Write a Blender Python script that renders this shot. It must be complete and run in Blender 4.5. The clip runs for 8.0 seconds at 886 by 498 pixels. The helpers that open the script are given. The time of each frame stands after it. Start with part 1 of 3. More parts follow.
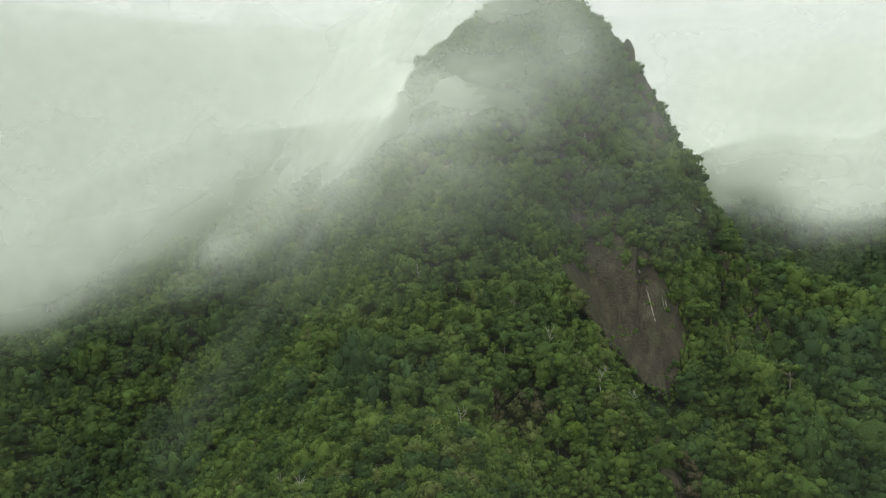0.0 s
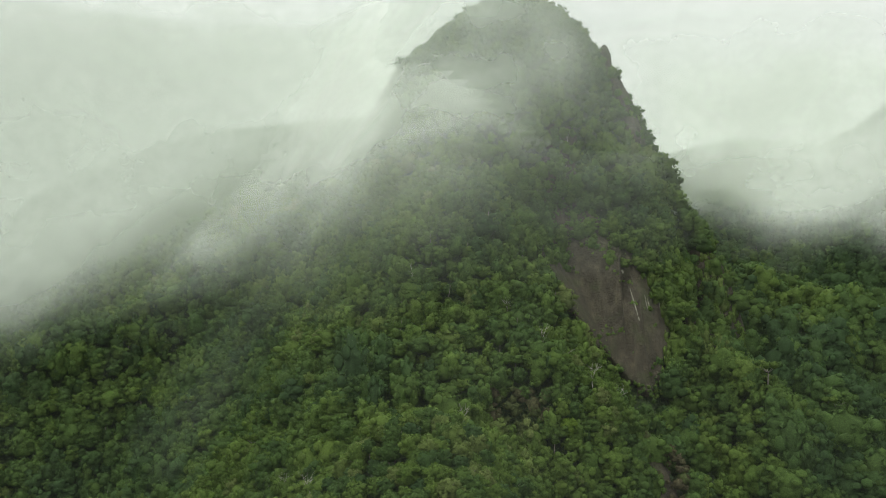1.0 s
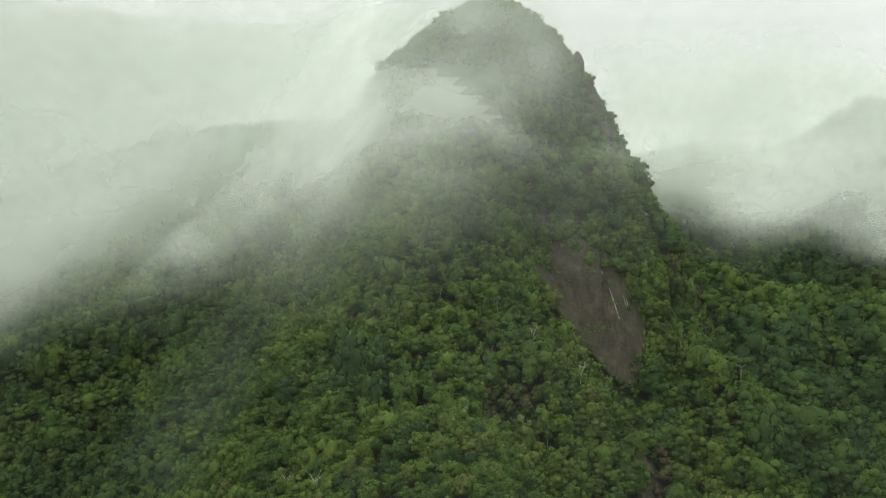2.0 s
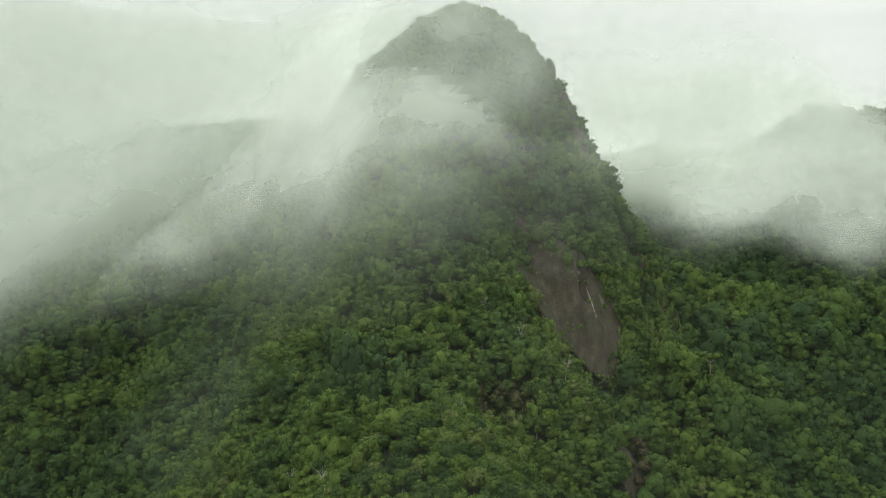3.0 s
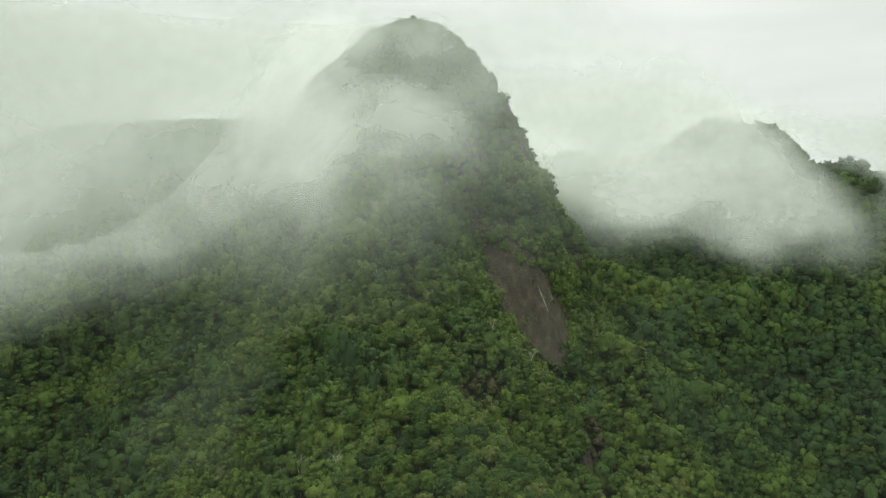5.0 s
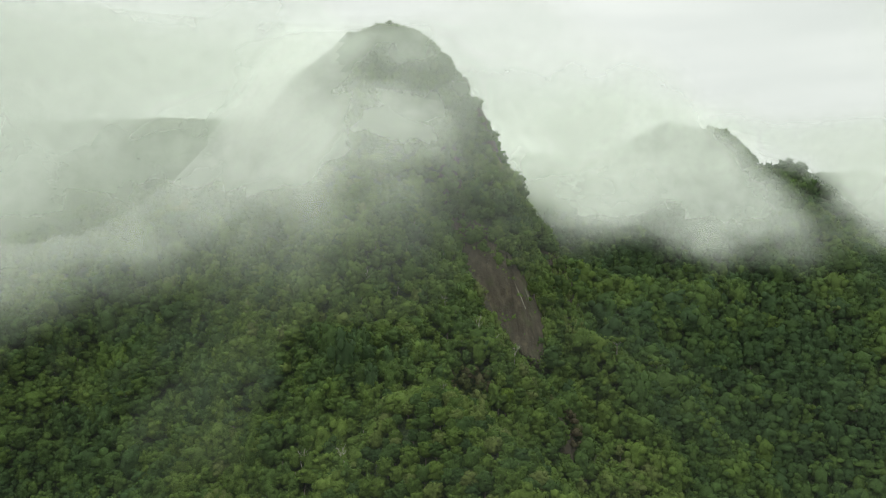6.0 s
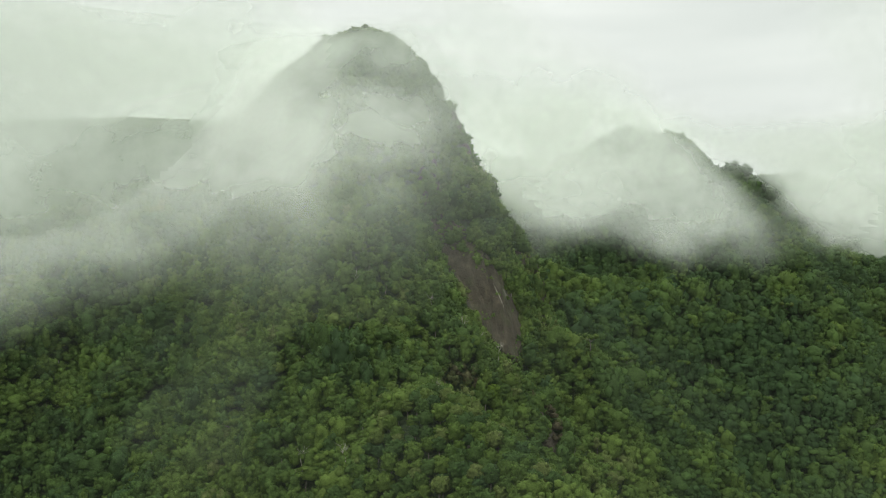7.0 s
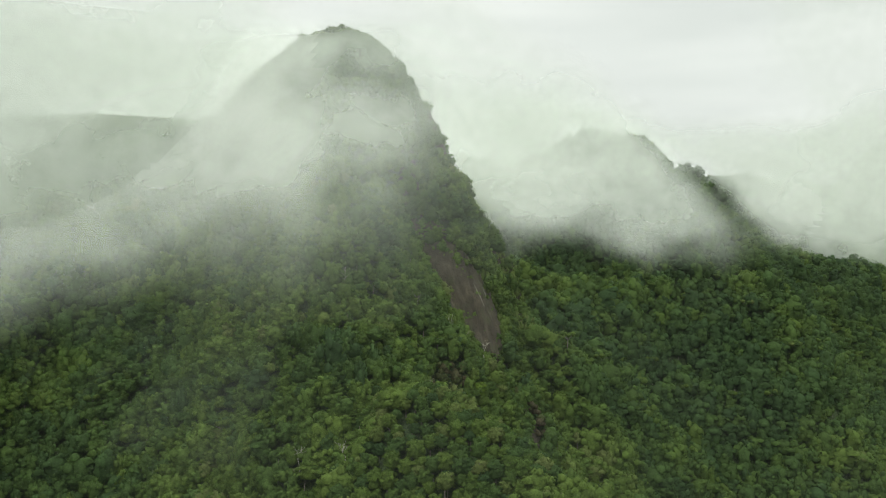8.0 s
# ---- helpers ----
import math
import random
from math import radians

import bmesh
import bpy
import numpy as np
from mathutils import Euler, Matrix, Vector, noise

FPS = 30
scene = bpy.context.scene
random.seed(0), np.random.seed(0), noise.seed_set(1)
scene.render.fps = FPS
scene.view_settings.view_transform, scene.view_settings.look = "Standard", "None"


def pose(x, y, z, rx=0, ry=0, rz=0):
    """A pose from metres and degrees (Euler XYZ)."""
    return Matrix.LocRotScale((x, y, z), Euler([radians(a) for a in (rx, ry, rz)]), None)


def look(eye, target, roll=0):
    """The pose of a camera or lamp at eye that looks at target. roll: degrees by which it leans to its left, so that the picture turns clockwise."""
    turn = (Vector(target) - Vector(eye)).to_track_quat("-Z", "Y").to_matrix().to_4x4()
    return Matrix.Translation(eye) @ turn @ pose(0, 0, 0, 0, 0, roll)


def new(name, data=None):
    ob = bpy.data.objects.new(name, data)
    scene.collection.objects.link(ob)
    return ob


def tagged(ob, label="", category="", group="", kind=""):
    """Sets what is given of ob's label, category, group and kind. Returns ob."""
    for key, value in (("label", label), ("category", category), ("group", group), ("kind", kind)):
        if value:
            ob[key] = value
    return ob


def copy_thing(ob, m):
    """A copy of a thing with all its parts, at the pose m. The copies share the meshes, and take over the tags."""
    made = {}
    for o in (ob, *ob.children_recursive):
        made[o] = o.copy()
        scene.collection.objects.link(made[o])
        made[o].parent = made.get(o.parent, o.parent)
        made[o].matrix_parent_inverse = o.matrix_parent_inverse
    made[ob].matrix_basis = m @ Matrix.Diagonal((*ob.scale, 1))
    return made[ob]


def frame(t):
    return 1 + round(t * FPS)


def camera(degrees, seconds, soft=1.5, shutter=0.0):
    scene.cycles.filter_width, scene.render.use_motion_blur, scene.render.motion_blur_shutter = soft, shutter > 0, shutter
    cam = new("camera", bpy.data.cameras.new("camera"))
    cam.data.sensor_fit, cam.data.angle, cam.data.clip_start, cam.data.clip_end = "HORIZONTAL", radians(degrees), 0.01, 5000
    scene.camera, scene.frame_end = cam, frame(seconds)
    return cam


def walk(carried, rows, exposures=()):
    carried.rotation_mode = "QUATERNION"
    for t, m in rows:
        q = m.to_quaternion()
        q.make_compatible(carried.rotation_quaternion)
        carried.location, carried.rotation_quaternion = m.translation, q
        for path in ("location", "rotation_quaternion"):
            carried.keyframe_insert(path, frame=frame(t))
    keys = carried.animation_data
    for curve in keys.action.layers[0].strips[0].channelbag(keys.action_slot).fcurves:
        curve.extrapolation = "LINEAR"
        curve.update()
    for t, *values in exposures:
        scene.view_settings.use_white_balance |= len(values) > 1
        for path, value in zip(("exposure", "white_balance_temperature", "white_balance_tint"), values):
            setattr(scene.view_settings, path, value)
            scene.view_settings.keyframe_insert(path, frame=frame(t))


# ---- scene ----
cam = camera(55.2, 8.0, soft=1.0)
PATH = [
    (0, (6.505, 10.827, 176.63), (6.498, 12.824, 176.738), 0.9),
    (0.5, (-2.91, 8.734, 176.952), (-2.849, 10.73, 177.058), 0.8),
    (1, (-12.681, 6.407, 177.398), (-12.551, 8.4, 177.502), 0.8),
    (1.5, (-22.856, 3.603, 177.978), (-22.654, 5.591, 178.079), 0.7),
    (3, (-55.723, -7.195, 181.205), (-55.299, -5.242, 181.289), 0.5),
    (3.5, (-67.79, -11.654, 181.917), (-67.291, -9.719, 181.996), 0.4),
    (4, (-80.644, -16.449, 182.62), (-80.069, -14.535, 182.696), 0.3),
    (4.5, (-94.028, -20.86, 183.343), (-93.378, -18.97, 183.414), 0.3),
    (6, (-135.236, -29.387, 186.512), (-134.37, -27.585, 186.564), 0.2),
    (6.5, (-148.35, -29.563, 187.04), (-147.415, -27.796, 187.09), 0.1),
    (7, (-160.438, -27.65, 187.422), (-159.437, -25.919, 187.47), 0.0),
    (7.5, (-171.663, -24.118, 187.676), (-170.598, -22.426, 187.722), -0.0),
    (8, (-182.015, -19.559, 187.829), (-180.89, -17.906, 187.874), -0.1),
]
walk(cam, [(t, look(eye, target, roll)) for t, eye, target, roll in PATH])

# ---------------------------------------------------------------- sky and light
SUN_ELEVATION, SUN_ROTATION = radians(55), radians(-60)

world = bpy.data.worlds.new("overcast_sky")
scene.world = world
world.use_nodes = True
wn, wl = world.node_tree.nodes, world.node_tree.links
wn.clear()
w_out = wn.new("ShaderNodeOutputWorld")
w_bg = wn.new("ShaderNodeBackground")
w_sky = wn.new("ShaderNodeTexSky")
w_sky.sky_type, w_sky.sun_disc = "NISHITA", False
w_sky.sun_elevation, w_sky.sun_rotation = SUN_ELEVATION, SUN_ROTATION
w_sky.dust_density = 6.0
w_bg.inputs["Strength"].default_value = 0.1
w_bg2 = wn.new("ShaderNodeBackground")
w_co = wn.new("ShaderNodeTexCoord")
w_map = wn.new("ShaderNodeMapping")
w_map.inputs["Scale"].default_value = (1.0, 1.0, 7.0)
w_noise = wn.new("ShaderNodeTexNoise")
w_noise.inputs["Scale"].default_value = 2.2
w_noise.inputs["Detail"].default_value = 5
w_noise.inputs["Roughness"].default_value = 0.5
w_ramp = wn.new("ShaderNodeValToRGB")
w_ramp.color_ramp.elements[0].position, w_ramp.color_ramp.elements[0].color = 0.3, (0.735, 0.785, 0.735, 1)
w_ramp.color_ramp.elements[1].position, w_ramp.color_ramp.elements[1].color = 0.72, (0.90, 0.945, 0.885, 1)
w_split = wn.new("ShaderNodeSeparateXYZ")
w_height = wn.new("ShaderNodeMapRange")
w_height.interpolation_type = "SMOOTHSTEP"
w_height.inputs["From Min"].default_value, w_height.inputs["From Max"].default_value = 0.27, 0.95
w_height.inputs["To Min"].default_value, w_height.inputs["To Max"].default_value = 1.06, 3.3
w_add = wn.new("ShaderNodeMixShader")
w_add.inputs[0].default_value = 0.93
wl.new(w_co.outputs["Generated"], w_map.inputs[0])
wl.new(w_map.outputs[0], w_noise.inputs["Vector"])
wl.new(w_noise.outputs[0], w_ramp.inputs[0])
wl.new(w_ramp.outputs[0], w_bg2.inputs["Color"])
wl.new(w_co.outputs["Generated"], w_split.inputs[0])
wl.new(w_split.outputs[2], w_height.inputs["Value"])
w_side = wn.new("ShaderNodeVectorMath")
w_side.operation = "DOT_PRODUCT"
w_side.inputs[1].default_value = (-0.72, 0.62, 0.31)
w_glow = wn.new("ShaderNodeMapRange")
w_glow.inputs["From Min"].default_value, w_glow.inputs["To Min"].default_value, w_glow.inputs["To Max"].default_value = 0.5, 1.0, 1.16
w_both = wn.new("ShaderNodeMath")
w_both.operation = "MULTIPLY"
wl.new(w_co.outputs["Generated"], w_side.inputs[0])
wl.new(w_side.outputs["Value"], w_glow.inputs["Value"])
wl.new(w_glow.outputs[0], w_both.inputs[0])
wl.new(w_height.outputs[0], w_both.inputs[1])
wl.new(w_both.outputs[0], w_bg2.inputs["Strength"])
wl.new(w_sky.outputs[0], w_bg.inputs["Color"])
wl.new(w_bg.outputs[0], w_add.inputs[1])
wl.new(w_bg2.outputs[0], w_add.inputs[2])
wl.new(w_add.outputs[0], w_out.inputs[0])

sun = new("sun", bpy.data.lights.new("sun", "SUN"))
sun.data.energy, sun.data.angle, sun.data.color = 1.3, radians(50), (1.0, 0.99, 0.97)
sun.matrix_world = look((-300, 100, 600), (0, 350, 150))


# ---------------------------------------------------------------- materials
def material(name):
    mat = bpy.data.materials.new(name)
    mat.use_nodes = True
    nodes, links = mat.node_tree.nodes, mat.node_tree.links
    nodes.clear()
    return mat, nodes, links, nodes.new("ShaderNodeOutputMaterial")


def ramp_node(nodes, *stops):
    ramp = nodes.new("ShaderNodeValToRGB")
    while len(ramp.color_ramp.elements) < len(stops):
        ramp.color_ramp.elements.new(0.5)
    for element, (place, colour) in zip(ramp.color_ramp.elements, stops):
        element.position, element.color = place, (*colour, 1)
    return ramp


def noise_node(nodes, links, scale, detail=4, roughness=0.55, vector=None):
    tex = nodes.new("ShaderNodeTexNoise")
    tex.inputs["Scale"].default_value, tex.inputs["Detail"].default_value, tex.inputs["Roughness"].default_value = scale, detail, roughness
    if vector:
        links.new(vector, tex.inputs["Vector"])
    return tex


def leaf_material(name, single, stops):
    """Leaves: a tint for each tree, a smaller one for each leaf spray."""
    mat, nodes, links, out = material(name)
    if single:
        tint = nodes.new("ShaderNodeObjectInfo").outputs["Random"]
    else:
        attr = nodes.new("ShaderNodeAttribute")
        attr.attribute_name = "tree_tint"
        tint = attr.outputs["Fac"]
    ramp = ramp_node(nodes, *stops)
    links.new(tint, ramp.inputs[0])
    geo = nodes.new("ShaderNodeNewGeometry")
    hsv = nodes.new("ShaderNodeHueSaturation")
    span = nodes.new("ShaderNodeMapRange")
    span.inputs["To Min"].default_value, span.inputs["To Max"].default_value = 0.8, 1.2
    links.new(geo.outputs["Random Per Island"], span.inputs["Value"])
    speck = noise_node(nodes, links, 1.7, 5, 0.75, geo.outputs["Position"])
    fleck = nodes.new("ShaderNodeMapRange")
    fleck.inputs["From Min"].default_value, fleck.inputs["From Max"].default_value = 0.3, 0.7
    fleck.inputs["To Min"].default_value, fleck.inputs["To Max"].default_value = 0.55, 1.45
    links.new(speck.outputs[0], fleck.inputs["Value"])
    both = nodes.new("ShaderNodeMath")
    both.operation = "MULTIPLY"
    links.new(span.outputs[0], both.inputs[0])
    links.new(fleck.outputs[0], both.inputs[1])
    links.new(both.outputs[0], hsv.inputs["Value"])
    links.new(ramp.outputs[0], hsv.inputs["Color"])
    bsdf = nodes.new("ShaderNodeBsdfPrincipled")
    bsdf.inputs["Roughness"].default_value = 0.75
    bsdf.inputs["Specular IOR Level"].default_value = 0.15
    links.new(hsv.outputs[0], bsdf.inputs["Base Color"])
    trans = nodes.new("ShaderNodeBsdfTranslucent")
    links.new(hsv.outputs[0], trans.inputs["Color"])
    mix = nodes.new("ShaderNodeMixShader")
    mix.inputs[0].default_value = 0.5
    links.new(bsdf.outputs[0], mix.inputs[1])
    links.new(trans.outputs[0], mix.inputs[2])
    links.new(mix.outputs[0], out.inputs[0])
    return mat


def ground_material():
    mat, nodes, links, out = material("forest_floor")
    geo = nodes.new("ShaderNodeNewGeometry")
    big = noise_node(nodes, links, 0.03, 5, vector=geo.outputs["Position"])
    small = noise_node(nodes, links, 1.1, 7, 0.75, vector=geo.outputs["Position"])
    ramp = ramp_node(nodes, (0.36, (0.010, 0.020, 0.005)), (0.5, (0.034, 0.062, 0.015)), (0.64, (0.085, 0.120, 0.032)))
    mixv = nodes.new("ShaderNodeMath")
    mixv.operation = "MULTIPLY_ADD"
    mixv.inputs[1].default_value = 0.25
    links.new(big.outputs[0], mixv.inputs[0])
    half = nodes.new("ShaderNodeMath")
    half.operation = "MULTIPLY"
    half.inputs[1].default_value = 0.75
    links.new(small.outputs[0], half.inputs[0])
    links.new(half.outputs[0], mixv.inputs[2])
    links.new(mixv.outputs[0], ramp.inputs[0])
    bsdf = nodes.new("ShaderNodeBsdfPrincipled")
    bsdf.inputs["Roughness"].default_value = 0.95
    bump = nodes.new("ShaderNodeBump")
    bump.inputs["Distance"].default_value, bump.inputs["Strength"].default_value = 1.6, 1.0
    links.new(small.outputs[0], bump.inputs["Height"])
    links.new(bump.outputs[0], bsdf.inputs["Normal"])
    links.new(ramp.outputs[0], bsdf.inputs["Base Color"])
    links.new(bsdf.outputs[0], out.inputs[0])
    return mat


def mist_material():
    """Mist sheet with haze painted per vertex: scatters sky light, lets the rest through."""
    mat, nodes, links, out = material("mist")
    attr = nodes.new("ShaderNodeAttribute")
    attr.attribute_name = "painted_haze"
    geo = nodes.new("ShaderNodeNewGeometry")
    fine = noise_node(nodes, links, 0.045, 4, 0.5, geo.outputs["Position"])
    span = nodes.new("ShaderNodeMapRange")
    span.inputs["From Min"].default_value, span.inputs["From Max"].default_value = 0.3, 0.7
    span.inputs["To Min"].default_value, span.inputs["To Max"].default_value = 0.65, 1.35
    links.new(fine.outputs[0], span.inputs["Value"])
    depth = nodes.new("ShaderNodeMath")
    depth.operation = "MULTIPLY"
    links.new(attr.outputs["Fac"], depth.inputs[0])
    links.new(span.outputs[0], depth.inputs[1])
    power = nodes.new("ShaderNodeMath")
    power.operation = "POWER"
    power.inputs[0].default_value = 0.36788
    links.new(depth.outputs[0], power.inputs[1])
    # fixed normal leans to the open valley, so mist by cliffs stays bright
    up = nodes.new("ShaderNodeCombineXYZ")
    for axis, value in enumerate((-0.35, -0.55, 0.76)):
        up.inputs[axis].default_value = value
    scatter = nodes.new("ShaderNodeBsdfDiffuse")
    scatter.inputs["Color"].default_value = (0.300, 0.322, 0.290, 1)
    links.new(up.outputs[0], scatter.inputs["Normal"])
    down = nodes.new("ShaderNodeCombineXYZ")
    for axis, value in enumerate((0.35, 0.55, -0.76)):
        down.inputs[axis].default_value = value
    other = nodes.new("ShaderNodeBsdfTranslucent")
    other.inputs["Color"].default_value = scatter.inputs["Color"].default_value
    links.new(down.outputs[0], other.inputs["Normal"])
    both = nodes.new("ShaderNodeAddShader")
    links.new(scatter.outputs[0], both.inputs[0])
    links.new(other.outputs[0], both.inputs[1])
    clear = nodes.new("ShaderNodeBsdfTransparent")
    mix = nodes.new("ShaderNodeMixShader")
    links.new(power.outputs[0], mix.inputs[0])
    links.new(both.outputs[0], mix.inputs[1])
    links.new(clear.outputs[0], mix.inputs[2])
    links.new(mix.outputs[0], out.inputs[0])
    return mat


def rock_material():
    """Dark wet granite with vertical stains and moss."""
    mat, nodes, links, out = material("wet_rock")
    geo = nodes.new("ShaderNodeNewGeometry")
    stretch = nodes.new("ShaderNodeMapping")
    stretch.inputs["Scale"].default_value = (1.0, 1.0, 0.09)
    links.new(geo.outputs["Position"], stretch.inputs[0])
    stain = noise_node(nodes, links, 0.35, 6, 0.6, stretch.outputs[0])
    blotch = noise_node(nodes, links, 0.09, 5, 0.6, geo.outputs["Position"])
    grain = noise_node(nodes, links, 1.1, 6, 0.65, geo.outputs["Position"])
    stone = ramp_node(nodes, (0.28, (0.024, 0.020, 0.014)), (0.45, (0.037, 0.031, 0.021)), (0.6, (0.052, 0.043, 0.029)), (0.76, (0.095, 0.078, 0.052)))
    links.new(stain.outputs[0], stone.inputs[0])
    moss = ramp_node(nodes, (0.5, (0, 0, 0)), (0.68, (1, 1, 1)))
    links.new(blotch.outputs[0], moss.inputs[0])
    both = nodes.new("ShaderNodeMix")
    both.data_type = "RGBA"
    fade = nodes.new("ShaderNodeMath")
    fade.operation = "MULTIPLY"
    links.new(moss.outputs[0], fade.inputs[0])
    links.new(grain.outputs[0], fade.inputs[1])
    links.new(fade.outputs[0], both.inputs["Factor"])
    links.new(stone.outputs[0], both.inputs["A"])
    both.inputs["B"].default_value = (0.040, 0.055, 0.016, 1)
    bsdf = nodes.new("ShaderNodeBsdfPrincipled")
    bsdf.inputs["Roughness"].default_value = 0.8
    bsdf.inputs["Specular IOR Level"].default_value = 0.2
    bump = nodes.new("ShaderNodeBump")
    bump.inputs["Distance"].default_value, bump.inputs["Strength"].default_value = 1.2, 0.9
    links.new(grain.outputs[0], bump.inputs["Height"])
    links.new(bump.outputs[0], bsdf.inputs["Normal"])
    links.new(both.outputs["Result"], bsdf.inputs["Base Color"])
    links.new(bsdf.outputs[0], out.inputs[0])
    return mat


def plain_material(name, dark, light, scale, roughness=0.85):
    mat, nodes, links, out = material(name)
    geo = nodes.new("ShaderNodeNewGeometry")
    tex = noise_node(nodes, links, scale, 5, 0.6, geo.outputs["Position"])
    ramp = ramp_node(nodes, (0.3, dark), (0.7, light))
    links.new(tex.outputs[0], ramp.inputs[0])
    bsdf = nodes.new("ShaderNodeBsdfPrincipled")
    bsdf.inputs["Roughness"].default_value = roughness
    bump = nodes.new("ShaderNodeBump")
    bump.inputs["Distance"].default_value, bump.inputs["Strength"].default_value = 0.05, 0.5
    links.new(tex.outputs[0], bump.inputs["Height"])
    links.new(bump.outputs[0], bsdf.inputs["Normal"])
    links.new(ramp.outputs[0], bsdf.inputs["Base Color"])
    links.new(bsdf.outputs[0], out.inputs[0])
    return mat


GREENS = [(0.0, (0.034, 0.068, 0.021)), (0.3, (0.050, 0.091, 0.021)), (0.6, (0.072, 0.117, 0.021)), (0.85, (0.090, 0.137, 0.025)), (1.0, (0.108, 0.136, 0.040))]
FRESH = [(0.0, (0.090, 0.150, 0.016)), (1.0, (0.125, 0.180, 0.020))]
DRY = [(0.0, (0.066, 0.062, 0.030)), (0.4, (0.082, 0.070, 0.038)), (0.55, (0.066, 0.082, 0.026)), (1.0, (0.080, 0.110, 0.030))]
LEAF_SINGLE, LEAF_MASS = leaf_material("leaf_single", True, GREENS), leaf_material("leaf_mass", False, GREENS)
LEAF_FRESH, LEAF_DRY = leaf_material("leaf_fresh", True, FRESH), leaf_material("leaf_dry", False, DRY)
BARK = plain_material("bark", (0.07, 0.06, 0.045), (0.18, 0.16, 0.13), 0.8)
DEADWOOD = plain_material("bleached_wood", (0.17, 0.16, 0.13), (0.34, 0.32, 0.27), 0.9)
STREAK = plain_material("mineral_streak", (0.08, 0.072, 0.058), (0.25, 0.235, 0.195), 0.9)
ROCK = rock_material()
GROUND, MIST = ground_material(), mist_material()


# ---------------------------------------------------------------- shape of the land
def ridge(x, y, crest, width, left, right):
    """Height of a rounded ridge along a crest line of (x, y, z); left and right are the slopes of its flanks."""
    best = np.full(np.shape(x), -1e4)
    for (ax, ay, az), (bx, by, bz) in zip(crest, crest[1:]):
        ux, uy = bx - ax, by - ay
        t = np.clip(((x - ax) * ux + (y - ay) * uy) / (ux * ux + uy * uy), 0, 1)
        dx, dy = x - ax - t * ux, y - ay - t * uy
        d = np.hypot(dx, dy)
        s = np.where(ux * dy - uy * dx > 0, left, right)
        best = np.maximum(best, az + t * (bz - az) - s * (np.sqrt(d * d + width * width) - width))
    return best


def dome(x, y):
    """The blunt rock peak: a steep wall to the south and east, a straight shoulder to the north-west."""
    dx, dy = x - 46.1, y - 430.6
    d = np.hypot(dx, dy)
    r = np.hypot(dx / np.where(dx < 0, 46, 48), dy / np.where(dy < 0, 51, 46))
    wall = 329 - 32 * r * r - np.log1p(np.exp(np.minimum((r - 1) / 0.06, 300))) * 0.06 * 62 * 3.6
    shoulder = 329 - 0.9 * (np.sqrt(d * d + 200) - 14) - np.log1p(np.exp(np.minimum((d - 58) / 4, 300))) * 4 * 2.4
    blend = np.clip(((-0.95 * dx + 0.3 * dy) / np.maximum(d, 1) + 0.2) / 0.8, 0, 1)
    blend = blend * blend * (3 - 2 * blend)
    return wall + (shoulder - wall) * blend


SPUR = [(28, 401, 287), (19, 370, 230), (-3, 314, 163), (6, 295, 137), (-1, 259, 139), (6, 196, 115), (12, 120, 60), (20, 40, 20)]
SLAB_RIB = [(91, 408, 289), (87, 380, 243), (88, 354, 186), (102, 328, 131), (111, 299, 102), (125, 240, 50)]
LEFT_SHOULDER = [(0, 431, 260), (-30, 413, 192), (-56, 383, 136), (-75, 330, 100), (-95, 270, 55)]
LEFT_HILL = [(-61, 441, 218), (-112, 433, 177), (-156, 411, 160), (-220, 407, 149), (-330, 390, 120)]
SADDLE = [(114, 439, 210), (176, 405, 184), (204, 384, 176), (271, 364, 177), (300, 400, 230)]
RIGHT_HILL = [(268, 520, 282), (293, 470, 298), (311, 434, 288), (325, 400, 252), (336, 382, 230), (334, 352, 172), (345, 310, 115), (350, 268, 70)]
RIGHT_FOOT = [(124, 354, 164), (128, 340, 152), (134, 320, 141), (130, 300, 112), (132, 280, 80)]
CRAG_RIB = [(104, 415, 262), (121, 396, 224), (134, 379, 195)]
EAST_FOOT = [(173, 380, 168), (171, 359, 158), (168, 342, 146), (167, 320, 122), (192, 306, 94), (205, 280, 60)]
SPUR_FOOT = [(30, 316, 166), (45, 310, 157), (61, 306, 145), (85, 305, 122), (94, 291, 99), (104, 270, 70)]
EAST_SPUR = [(333, 393, 221), (406, 397, 204), (440, 388, 200), (523, 368, 184), (650, 345, 155)]
WEST_RIDGE = [(-420, 520, 150), (-330, 530, 188), (-270, 545, 210), (-210, 570, 258), (-140, 580, 284), (-60, 545, 288), (30, 470, 280)]
EAST_RIDGE = [(300, 600, 230), (440, 600, 280), (515, 560, 292), (566, 500, 232), (640, 450, 190), (800, 420, 150)]
FAR_PEAK = [(790, 560, 250), (838, 530, 345), (900, 520, 365), (1000, 500, 300)]
FAR_HILLS = [(560, 700, 290), (700, 620, 300), (860, 560, 290), (980, 440, 275), (1150, 330, 250)]
BACK_HILL = [(120, 515, 235), (175, 535, 274), (215, 545, 284), (262, 545, 282), (300, 540, 280)]


